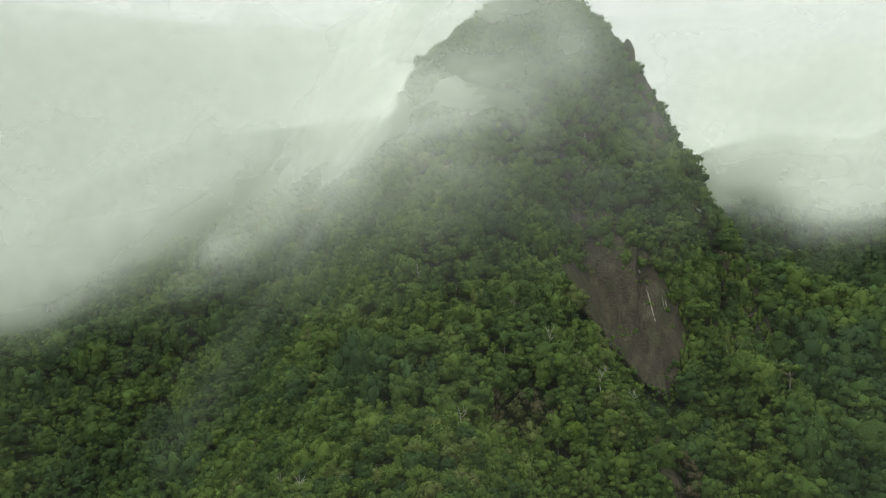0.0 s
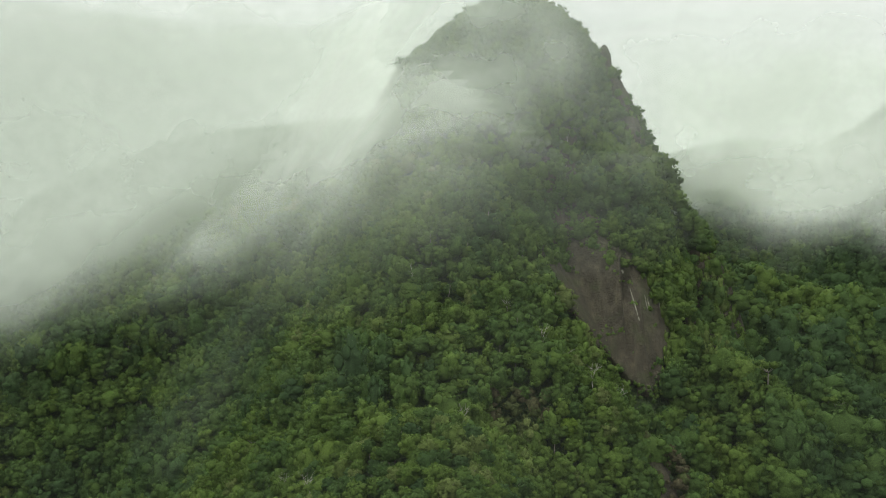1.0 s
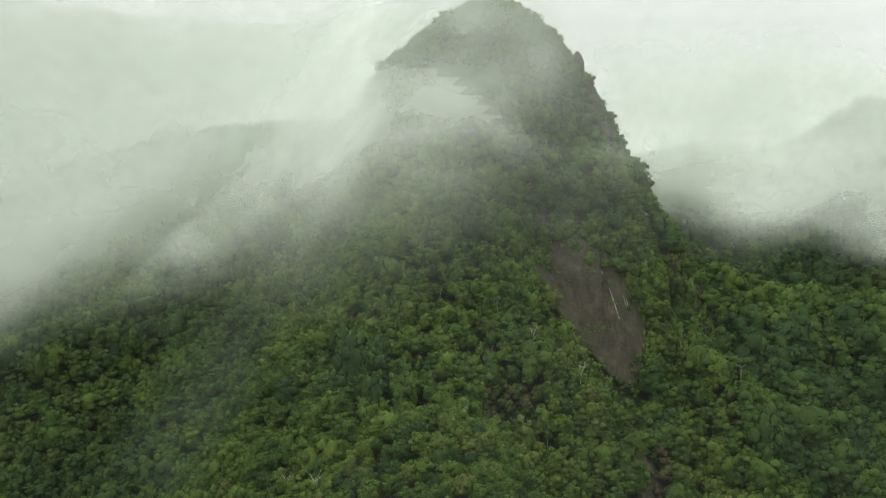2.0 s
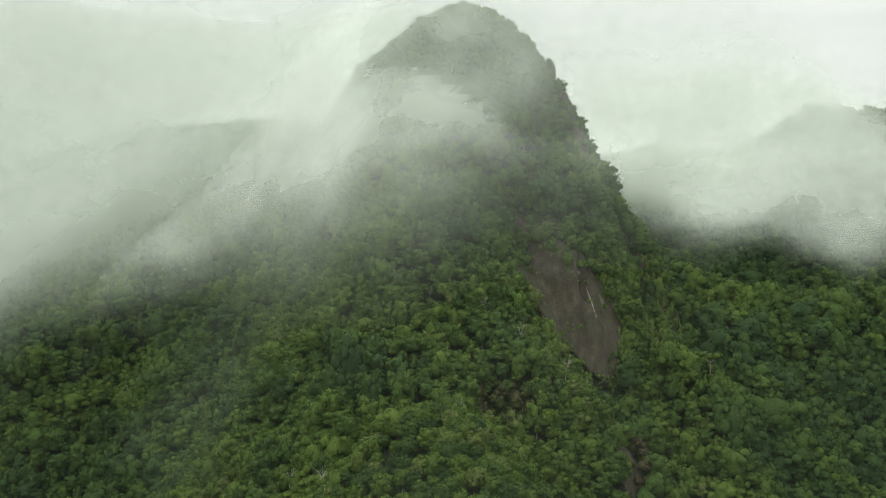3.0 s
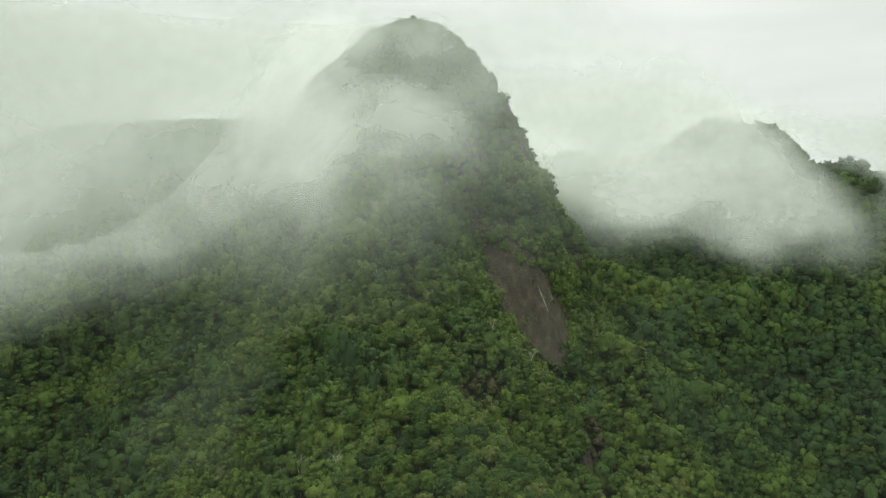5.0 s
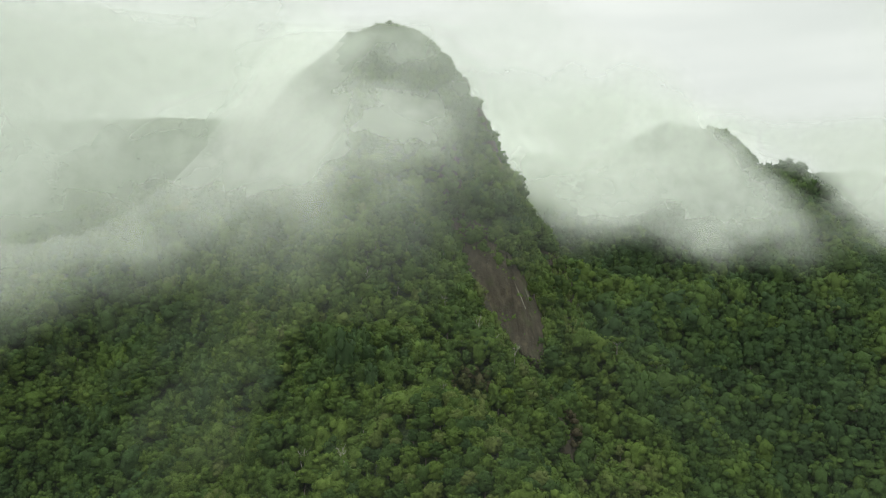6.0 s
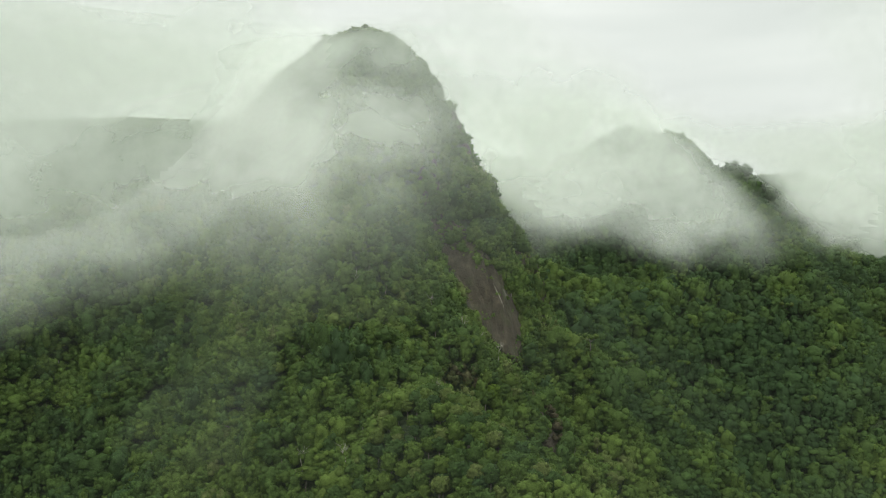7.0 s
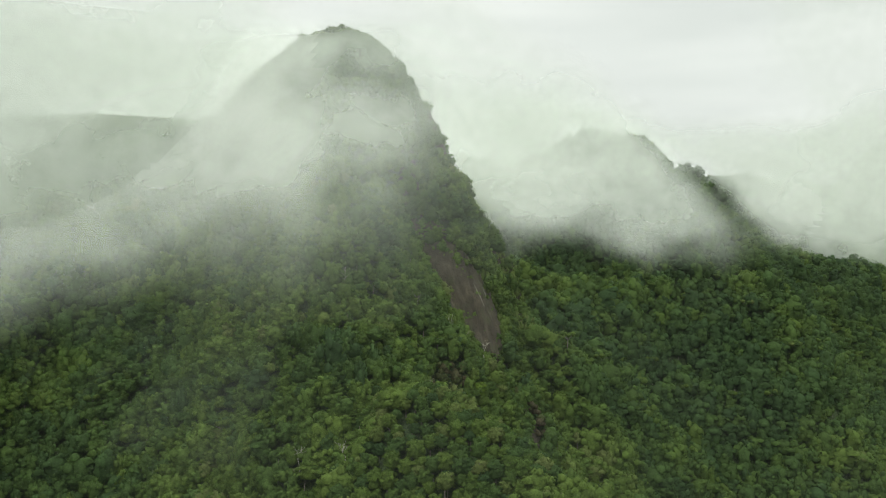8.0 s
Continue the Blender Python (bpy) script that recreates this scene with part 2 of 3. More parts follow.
def canopy(x, y):
    """Height of the forest's top surface."""
    parts = [
        dome(x, y),
        ridge(x, y, SPUR, 37, 2.00, 1.82),
        ridge(x, y, SLAB_RIB, 11, 2.77, 2.3),
        ridge(x, y, LEFT_SHOULDER, 15, 1.71, 1.56),
        ridge(x, y, LEFT_HILL, 5, 2.51, 1.98),
        ridge(x, y, SADDLE, 14, 1.66, 1.99),
        ridge(x, y, RIGHT_HILL, 10, 1.5, 1.5),
        ridge(x, y, RIGHT_FOOT, 9, 2.5, 2.5),
        ridge(x, y, CRAG_RIB, 6, 4.0, 4.0),
        ridge(x, y, EAST_FOOT, 10, 1.9, 1.8),
        ridge(x, y, SPUR_FOOT, 8, 2.2, 2.2),
        ridge(x, y, EAST_SPUR, 12, 1.6, 1.6),
        ridge(x, y, WEST_RIDGE, 25, 1.3, 1.3),
        ridge(x, y, EAST_RIDGE, 25, 1.3, 1.3),
        ridge(x, y, FAR_PEAK, 15, 1.7, 1.7),
        ridge(x, y, BACK_HILL, 25, 1.6, 1.6),
        ridge(x, y, FAR_HILLS, 30, 1.0, 1.0),
        20 + 12 * np.sin(x / 310 + 1) * np.cos(y / 270) + 0 * x,
    ]
    top = np.max(parts, 0)
    return top + 5.0 * np.log(sum(np.exp(np.maximum((p - top) / 5.0, -60)) for p in parts))


def slope(x, y, e=1.0):
    return (canopy(x + e, y) - canopy(x - e, y)) / (2 * e), (canopy(x, y + e) - canopy(x, y - e)) / (2 * e)


def fbm(p, scale, octaves=4):
    return np.array([noise.fractal(Vector(q) * scale, 1.0, 2.1, octaves) for q in p])


def grid_mesh(name, verts, nu, nv, keep=None):
    i = (np.arange(nu - 1)[:, None] * nv + np.arange(nv - 1)[None, :]).ravel()
    quads = np.stack([i, i + nv, i + nv + 1, i + 1], 1)
    if keep is not None:
        quads = quads[keep[quads].any(1)]
    return mesh_from(name, verts, quads)


def mesh_from(name, verts, faces, smooth=True):
    """A mesh from numpy arrays of corners and of equal-sided faces."""
    mesh = bpy.data.meshes.new(name)
    n, k = faces.shape
    mesh.vertices.add(len(verts))
    mesh.vertices.foreach_set("co", np.asarray(verts, np.float32).ravel())
    mesh.loops.add(n * k)
    mesh.loops.foreach_set("vertex_index", faces.astype(np.int32).ravel())
    mesh.polygons.add(n)
    mesh.polygons.foreach_set("loop_start", np.arange(0, n * k, k, dtype=np.int32))
    mesh.polygons.foreach_set("use_smooth", np.full(n, smooth))
    mesh.update(calc_edges=True)
    return mesh


def float_attribute(mesh, name, values):
    mesh.attributes.new(name, "FLOAT", "POINT").data.foreach_set("value", np.asarray(values, np.float32))


def build_ground():
    xs = np.concatenate([-np.geomspace(4000, 460, 24), np.arange(-440, 640, 4.0), np.geomspace(650, 4000, 24)])
    ys = np.concatenate([-np.geomspace(4000, 40, 26), np.arange(-30, 100, 10.0), np.arange(100, 480, 3.0), np.arange(480, 760, 8.0), np.geomspace(770, 4000, 24)])
    gx, gy = np.meshgrid(xs, ys, indexing="ij")
    sx, sy = slope(gx, gy)
    top = canopy(gx, gy)
    gz = top - (3.9 - 2.3 * np.clip((top - 245) / 55, 0, 1)) * np.minimum(np.sqrt(1 + sx * sx + sy * sy), 4)
    verts = np.stack([gx, gy, gz], -1).reshape(-1, 3)
    mesh = grid_mesh("ground", verts, len(xs), len(ys))
    mesh.materials.append(GROUND)
    tagged(new("ground", mesh), "steep mountain ground of dark soil under rainforest", "ground", kind="structure")


build_ground()


# ---------------------------------------------------------------- bare rock
def face_depth(x, z, start=280.0, stop=460.0):
    """How far back the slope lies at each x and height z."""
    deep = np.full(x.shape, np.nan)
    for y in np.arange(start, stop, 4.0)[::-1]:
        deep = np.where(canopy(x, y + 0 * x) >= z, y, deep)
    far = np.nan_to_num(deep, nan=stop)
    near = far - 4.0
    for _ in range(7):
        mid = (near + far) / 2
        hit = canopy(x, mid) >= z
        near, far = np.where(hit, near, mid), np.where(hit, mid, far)
    return np.where(np.isnan(deep), np.nan, far)


# bare faces: heights, and the x of their two edges at those heights
SLAB = ((142, 147, 153, 160, 168, 177, 187, 196, 212, 250), (85, 80, 75, 69, 63, 56, 51, 49, 53, 60), (92, 94, 97, 101, 101, 97, 92, 86, 73, 67))
CRAG = ((151, 160, 170, 180, 188, 196), (131, 129, 127, 126, 125, 127), (146, 146, 146, 145, 143, 139))
LEDGE = ((158, 164, 170, 177), (118, 114, 110, 108), (126, 125, 121, 114))
SLIP = ((96, 104, 112, 120), (83, 80, 78, 79), (90, 88, 85, 82))
BROW = ((252, 262, 275, 290), (101, 98, 95, 92), (108, 106, 103, 99))


def inside(face, x, z, ragged=2.2):
    """Metres inside the edge of a bare face (minus: outside)."""
    zs, left, right = face
    p = np.stack([x, np.zeros_like(x), z], -1).reshape(-1, 3)
    rough = ragged * fbm(p, 0.16, 4).reshape(x.shape)
    return np.minimum.reduce([x - np.interp(z, zs, left), np.interp(z, zs, right) - x, z - zs[0] + 1.5, zs[-1] - z + 1.5]) + rough


def rock_face(name, face, label, step=0.8, margin=3.0):
    zs, left, right = face
    xs, hs = np.arange(min(left) - margin, max(right) + margin, step), np.arange(zs[0] - margin, zs[-1] + margin, step)
    gx, gz = np.meshgrid(xs, hs, indexing="ij")
    gy = face_depth(gx, gz)
    deep = inside(face, gx, gz)
    p = np.stack([gx * 0.35, gz * 0.05, gz * 0.05], -1).reshape(-1, 3)
    flute = fbm(p, 1.0, 5).reshape(gx.shape)
    q = np.stack([gx, 0 * gx, gz * 0.7], -1).reshape(-1, 3)
    chip = fbm(q, 0.25, 5).reshape(gx.shape)
    gy = gy - 0.6 + 1.0 * flute + 0.5 * chip + 3.5 * ramp01(-deep, 0, 3)
    ok = ~np.isnan(gy)
    verts = np.stack([gx, np.where(ok, gy, 0), gz], -1).reshape(-1, 3)
    keep = (ok & (deep > -3.5)).ravel()
    i = (np.arange(len(xs) - 1)[:, None] * len(hs) + np.arange(len(hs) - 1)[None, :]).ravel()
    quads = np.stack([i, i + len(hs), i + len(hs) + 1, i + 1], 1)
    mesh = mesh_from(name, verts, quads[keep[quads].all(1)])
    mesh.materials.append(ROCK)
    return tagged(new(name, mesh), label, "rock face", kind="structure")


def ramp01(v, a, b):
    t = np.clip((v - a) / (b - a), 0, 1)
    return t * t * (3 - 2 * t)


slab = rock_face("rock_face", SLAB, "bare dark brown granite slab streaked by water")
rock_face("rock_crag", CRAG, "small dark overhanging crag between trees")
rock_face("rock_ledge", LEDGE, "reddish brown rock ledge half hidden by creepers")
rock_face("rock_slip", SLIP, "small bare rock scar below a brown landslip")
rock_face("rock_brow", BROW, "pale grey rock brow below the summit")


def pinnacle(x, y, foot, height, wide):
    """A blunt rock tooth on the shoulder of the peak."""
    v, f = ICO3
    p = v * (wide, wide * 0.9, height * 0.62)
    p = p * (1 + 0.22 * fbm(v + 5, 1.3, 4))[:, None]
    p[:, :2] *= (1.12 - 0.2 * v[:, 2])[:, None]
    mesh = mesh_from("rock_pinnacle", p, f)
    mesh.materials.append(ROCK)
    ob = tagged(new("rock_pinnacle", mesh), "blunt dark rock pinnacle on the shoulder of the peak", "rock", kind="structure")
    ob.location = (x, y, foot + height * 0.4)


def ico(subdivisions):
    bm = bmesh.new()
    bmesh.ops.create_icosphere(bm, subdivisions=subdivisions, radius=1)
    v = np.array([w.co[:] for w in bm.verts])
    f = np.array([[w.index for w in face.verts] for face in bm.faces])
    bm.free()
    return v, f


ICO1, ICO3 = ico(1), ico(3)
pinnacle(93.5, 417, 290, 12, 3.0)


def streak(x, top, bottom, wide, lean=0.1):
    """A pale run of mineral stain down the slab."""
    n = int((top - bottom) / 0.5) + 2
    zs = np.linspace(bottom, top, n)
    u = (zs - bottom) / (top - bottom)
    half = wide / 2 * np.sqrt(np.clip(4 * u * (1 - u), 0.05, 1)) * (1 + 0.6 * fbm(np.stack([zs, 0 * zs + x, 0 * zs], 1), 0.9, 3))
    mid = x - lean * (zs - bottom) + 0.3 * fbm(np.stack([zs, 0 * zs, 0 * zs + x], 1), 0.3, 3)
    gx = np.stack([mid - half, mid, mid + half])
    gz = np.stack([zs] * 3)
    gy = face_depth(gx, gz) - np.array([0.2, 0.3, 0.2])[:, None]
    p = np.stack([gx * 0.35, gz * 0.05, gz * 0.05], -1).reshape(-1, 3)
    q = np.stack([gx, 0 * gx, gz * 0.7], -1).reshape(-1, 3)
    gy = gy - 0.6 + 1.0 * fbm(p, 1.0, 5).reshape(gx.shape) + 0.5 * fbm(q, 0.25, 5).reshape(gx.shape)
    mesh = grid_mesh("mineral_streak", np.stack([gx, np.nan_to_num(gy, nan=350), gz], -1).reshape(-1, 3), 3, n)
    mesh.materials.append(STREAK)
    part = new("mineral_streak", mesh)
    part.parent = slab
    part["label"] = "pale mineral streak"


for x, top, bottom, wide in ((87.0, 180.5, 169.5, 0.5), (87.4, 169.2, 167.6, 0.9), (84.2, 188, 186.4, 0.9), (92.2, 178, 172, 0.35), (93.6, 176.5, 171.5, 0.35), (63, 224, 219, 1.0), (64.5, 235, 231, 1.0), (66, 250, 244, 0.9)):
    streak(x, top, bottom, wide)


# ---------------------------------------------------------------- trees
def crown_shape(rng, lobes, leaves, size, tall):
    """Corners, triangles and normals of a crown about 1 in radius: inner lobes with sprays of leaves over them."""
    centres, radii = [(0, 0, -0.2 * tall), (0, 0, 0.22 * tall)], [0.76, 0.66]
    for k in range(lobes):
        a, up = k * 2.4 + rng.uniform(-0.5, 0.5), 1.0 - 1.45 * (k + rng.uniform(0.1, 0.9)) / lobes
        out = math.sqrt(max(0.03, 1 - up * up * 0.95)) * rng.uniform(0.62, 0.82)
        centres.append((out * math.cos(a), out * math.sin(a), up * 0.68 * tall))
        radii.append(rng.uniform(0.2, 0.34))
    centres, radii = np.array(centres), np.array(radii)
    verts, tris, normals, count = [], [], [], 0
    for c, r in zip(centres, radii):
        v = ICO1[0] * (r * 0.84) * (1, 1, 0.9) + c
        verts.append(v)
        normals.append(ICO1[0])
        tris.append(ICO1[1] + count)
        count += len(v)
    weight = radii ** 2
    pick = rng.choice(len(radii), leaves, p=weight / weight.sum())
    way = rng.normal(size=(leaves, 3))
    way[:, 2] = np.abs(way[:, 2]) * 1.1 - 0.45
    way /= np.linalg.norm(way, axis=1)[:, None]
    mid = centres[pick] + way * (radii[pick] * rng.uniform(0.84, 1.14, leaves))[:, None] * (1, 1, 0.9)
    normal = way + rng.normal(scale=0.42, size=way.shape)
    normal /= np.linalg.norm(normal, axis=1)[:, None]
    u = np.cross(normal, rng.normal(size=way.shape))
    u /= np.linalg.norm(u, axis=1)[:, None]
    w = np.cross(normal, u)
    long, wide = (size * rng.uniform(0.8, 1.4, leaves))[:, None], (size * rng.uniform(0.5, 0.9, leaves))[:, None]
    blade = np.stack([mid - u * long, mid + u * long * 0.6 - w * wide, mid + u * long * 0.6 + w * wide], 1)
    verts.append(blade.reshape(-1, 3))
    normals.append(np.repeat(0.7 * way + 0.3 * normal, 3, 0))
    tris.append(np.arange(leaves * 3).reshape(-1, 3) + count)
    verts, normals = np.concatenate(verts), np.concatenate(normals)
    whole = verts / (1, 1, tall) + (0, 0, 0.25)
    normals = 0.55 * normals + 0.45 * whole / np.maximum(np.linalg.norm(whole, axis=1), 0.2)[:, None]
    return verts, np.concatenate(tris), normals / np.linalg.norm(normals, axis=1)[:, None]


rng = np.random.default_rng(7)
CROWNS = [crown_shape(rng, int(rng.integers(7, 10)), 260, 0.082, rng.uniform(0.85, 1.4)) for _ in range(14)]
MID_CROWNS = [crown_shape(rng, 5, 110, 0.115, rng.uniform(0.85, 1.35)) for _ in range(10)]
MISTY_CROWNS = [crown_shape(rng, 4, 60, 0.18, rng.uniform(0.8, 1.2)) for _ in range(6)]
VALLEY = ((0, 10, 180), (-85, -15, 185), (-180, -20, 187))
SCRUB = ((28, 298, 137, 14, 9, 9), (83, 301, 112, 10, 10, 15))


def in_scrub(p):
    return np.min([np.hypot(np.hypot((p[:, 0] - x) / a, (p[:, 1] - y) / b), (p[:, 2] - z) / c) for x, y, z, a, b, c in SCRUB], 0) + 0.35 * fbm(p, 0.12, 3) < 1


def tree_size(p):
    """Usual crown radius: small on the thin soil of the spur's face, larger on the lower slopes."""
    face = gauss((p[:, 0] - 15) / 45, 1) * gauss((p[:, 1] - 318) / 28, 1)
    east = ramp01(p[:, 0], 90, 150)
    return (3.8 - 0.75 * face + 1.5 * east * (1 - 0.8 * ramp01(p[:, 2], 165, 215))) * (1 - 0.4 * ramp01(p[:, 2], 235, 300))


def gauss(d, width):
    return np.exp(-0.5 * (d / width) ** 2)


def plant(region, tight, seed, only=None):
    """Places for trees over a stretch of the plan, even over the sloping surface, on the sides that face the open valley."""
    r = np.random.default_rng(seed)
    x0, x1, y0, y1 = region
    n = int((x1 - x0) * (y1 - y0) * 0.85 / tight ** 2)
    x, y = r.uniform(x0, x1, n), r.uniform(y0, y1, n)
    gx, gy = slope(x, y)
    steep = np.sqrt(1 + gx * gx + gy * gy)
    z = canopy(x, y)
    facing = np.max([(-gx * (vx - x) - gy * (vy - y) + vz - z) / steep / np.hypot(vx - x, vy - y) for vx, vy, vz in VALLEY], 0)
    p = np.stack([x, y, z], 1)
    keep = (r.uniform(0, 1, n) < steep / 4.5) & (facing > np.where(x > 300, -0.55, -0.2))
    for face in (SLAB, CRAG, LEDGE, BROW, SLIP):
        near = (z > face[0][0] - 9) & (z < face[0][-1] + 4) & (x > min(face[1]) - 6) & (x < max(face[2]) + 6) & keep
        thin = np.interp(z[near], (190, 202, 214, 225), (0.0, 0.12, 0.45, 0.7)) if face is SLAB else (0.4 if face is LEDGE else 0.1)
        bare = np.maximum(inside(face, x[near], z[near]), inside(face, x[near], z[near] + 4.5) - 1)
        keep[near] &= (bare < -2.4) | (r.uniform(0, 1, near.sum()) < thin)
    p, n = p[keep], np.stack([-gx, -gy, np.ones_like(gx)], 1)[keep] / steep[keep][:, None]
    dry = in_scrub(p)
    p, n = (p[dry], n[dry]) if only == "scrub" else (p[~dry], n[~dry])
    p = p + n * ((1.3 + 2.7 * fbm(p, 1 / 27, 3)) * (1 - 0.7 * ramp01(p[:, 2], 225, 285)))[:, None]
    size = tree_size(p)
    taken, kept, cell_size = {}, [], 7.5
    for i in range(len(p)):
        q, gap = p[i], (tight * size[i]) ** 2
        cx, cy, cz = (int(c // cell_size) for c in q)
        near = [j for a in (-1, 0, 1) for b in (-1, 0, 1) for c in (-1, 0, 1) for j in taken.get((cx + a, cy + b, cz + c), ())]
        if all((q[0] - p[j][0]) ** 2 + (q[1] - p[j][1]) ** 2 + (q[2] - p[j][2]) ** 2 > gap for j in near):
            taken.setdefault((cx, cy, cz), []).append(i)
            kept.append(i)
    return p[kept]


def seen(p):
    """Whether a tree can be seen from the open valley, past the nearer slopes."""
    out = np.zeros(len(p), bool)
    for v in VALLEY:
        clear = np.ones(len(p), bool)
        for u in np.linspace(0.03, 0.5, 26):
            q = p + (0, 0, 4.5) + (np.array(v) - p) * u
            clear &= canopy(q[:, 0], q[:, 1]) - 1.0 < q[:, 2]
        clear &= p[:, 2] > v[2] - 8 - 0.31 * np.hypot(p[:, 0] - v[0], p[:, 1] - v[1])
        out |= clear
    return out


def forest(name, places, crowns, seed, label, leaf, scale=1.0, category="forest"):
    """Many trees in one mesh."""
    r = np.random.default_rng(seed)
    verts, tris, normals, tint, count = [], [], [], [], 0
    patch, usual = fbm(places, 0.02, 3), tree_size(places)
    for p, wave, radius in zip(places, patch, usual):
        v, f, n = crowns[r.integers(len(crowns))]
        a, size = r.uniform(0, 2 * math.pi), scale * radius * r.lognormal(0, 0.29)
        turn = np.array([[math.cos(a), -math.sin(a), 0], [math.sin(a), math.cos(a), 0], [0, 0, 1]])
        stretch = r.lognormal(0, 0.16) * (1 - 0.25 * ramp01(p[2], 285, 320))
        verts.append((v * (size / math.sqrt(stretch), size / math.sqrt(stretch), size * stretch)) @ turn.T + p + (0, 0, r.normal(-1.6, 0.9) * scale))
        tris.append(f + count)
        normals.append(n @ turn.T)
        # tint runs darker on the east slope and far west, lighter up front
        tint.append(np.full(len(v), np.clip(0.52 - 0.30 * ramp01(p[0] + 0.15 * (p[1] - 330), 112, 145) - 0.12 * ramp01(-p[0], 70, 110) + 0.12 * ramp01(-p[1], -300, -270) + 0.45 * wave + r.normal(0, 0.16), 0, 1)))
        count += len(v)
    mesh = mesh_from(name, np.concatenate(verts), np.concatenate(tris))
    mesh.normals_split_custom_set_from_vertices(np.concatenate(normals).astype(np.float32))
    float_attribute(mesh, "tree_tint", np.concatenate(tint))
    mesh.materials.append(leaf)
    return tagged(new(name, mesh), label, category, kind="stuff")


def limb(a, b, ra, rb, sides=6, bend=0.0):
    """A tapered, slightly bent limb: corners and triangles."""
    a, b = np.array(a, float), np.array(b, float)
    axis = (b - a) / np.linalg.norm(b - a)
    u = np.cross(axis, (0.3, 0.9, 0.2))
    u /= np.linalg.norm(u)
    w = np.cross(axis, u)
    turn = np.arange(sides) * 2 * math.pi / sides
    ring = np.cos(turn)[:, None] * u + np.sin(turn)[:, None] * w
    mid = (a + b) / 2 + u * bend
    v = np.concatenate([a + ring * ra, mid + ring * (ra + rb) / 2, b + ring * rb, [b + axis * rb]])
    k = np.arange(sides)
    nxt = (k + 1) % sides
    f = [np.stack([k + s, nxt + s, nxt + s + sides], 1) for s in (0, sides)] + [np.stack([k + s, nxt + s + sides, k + s + sides], 1) for s in (0, sides)]
    f.append(np.stack([k + 2 * sides, nxt + 2 * sides, 0 * k + 3 * sides], 1))
    return v, np.concatenate(f)


def limbs_mesh(name, limbs, mat):
    verts, tris, count = [], [], 0
    for v, f in limbs:
        verts.append(v)
        tris.append(f + count)
        count += len(v)
    mesh = mesh_from(name, np.concatenate(verts), np.concatenate(tris))
    mesh.materials.append(mat)
    return mesh


def tree(seed, leaf, label):
    """One tree with its foot at the origin: a trunk with limbs and a crown; its crown is about 3.2 in radius."""
    r = np.random.default_rng(seed)
    ob = tagged(new("tree"), label, "tree", "trees on the spur")
    tall, radius = r.uniform(0.85, 1.3), r.uniform(2.9, 3.6)
    mid = 5.2 + radius * 0.3
    trunk = [limb((0, 0, -1.5), (r.normal(0, 0.4), r.normal(0, 0.4), mid), 0.26, 0.13, 7, r.normal(0, 0.2))]
    for k in range(6):
        a, up = k * 2.4 + r.uniform(-0.4, 0.4), r.uniform(0.5, 1.0)
        trunk.append(limb((0, 0, mid * up), (1.9 * math.cos(a), 1.9 * math.sin(a), mid * up + r.uniform(1.0, 2.2)), 0.11, 0.04, 5, 0.12))
    part = new("trunk", limbs_mesh("trunk", trunk, BARK))
    part.parent = ob
    v, f, n = crown_shape(r, 10, 800, 0.10, tall)
    mesh = mesh_from("crown", v * radius + (0, 0, mid), f)
    mesh.normals_split_custom_set_from_vertices(n.astype(np.float32))
    mesh.materials.append(leaf)
    part = new("crown", mesh)
    part.parent = ob
    return ob


def emergent_tree(seed):
    """A tall tree over the canopy: a bare pale bole, spreading limbs and a flat umbrella crown."""
    r = np.random.default_rng(seed)
    ob = tagged(new("emergent_tree"), "tall emergent rainforest tree with a flat spreading crown", "tree", "emergent trees")
    bole = r.uniform(10, 13)
    part = new("trunk", limbs_mesh("trunk", [limb((0, 0, -2), (r.normal(0, 0.5), r.normal(0, 0.5), bole), 0.38, 0.2, 8, 0.3)], BARK))
    part.parent = ob
    for k in range(6):
        a = k * 1.05 + r.uniform(-0.3, 0.3)
        out, up = r.uniform(2.4, 4.2), r.uniform(1.2, 2.6)
        part = new("limb", limbs_mesh("limb", [limb((0, 0, bole - 0.6), (out * math.cos(a), out * math.sin(a), bole + up), 0.16, 0.06, 6, 0.25)], BARK))
        part.parent = ob
        v, f, n = crown_shape(r, 5, 300, 0.13, 0.62)
        mesh = mesh_from("crown", v * r.uniform(1.7, 2.4) + (out * math.cos(a), out * math.sin(a), bole + up + 0.5), f)
        mesh.normals_split_custom_set_from_vertices(n.astype(np.float32))
        mesh.materials.append(LEAF_SINGLE)
        part = new("crown", mesh)
        part.parent = ob
    return ob


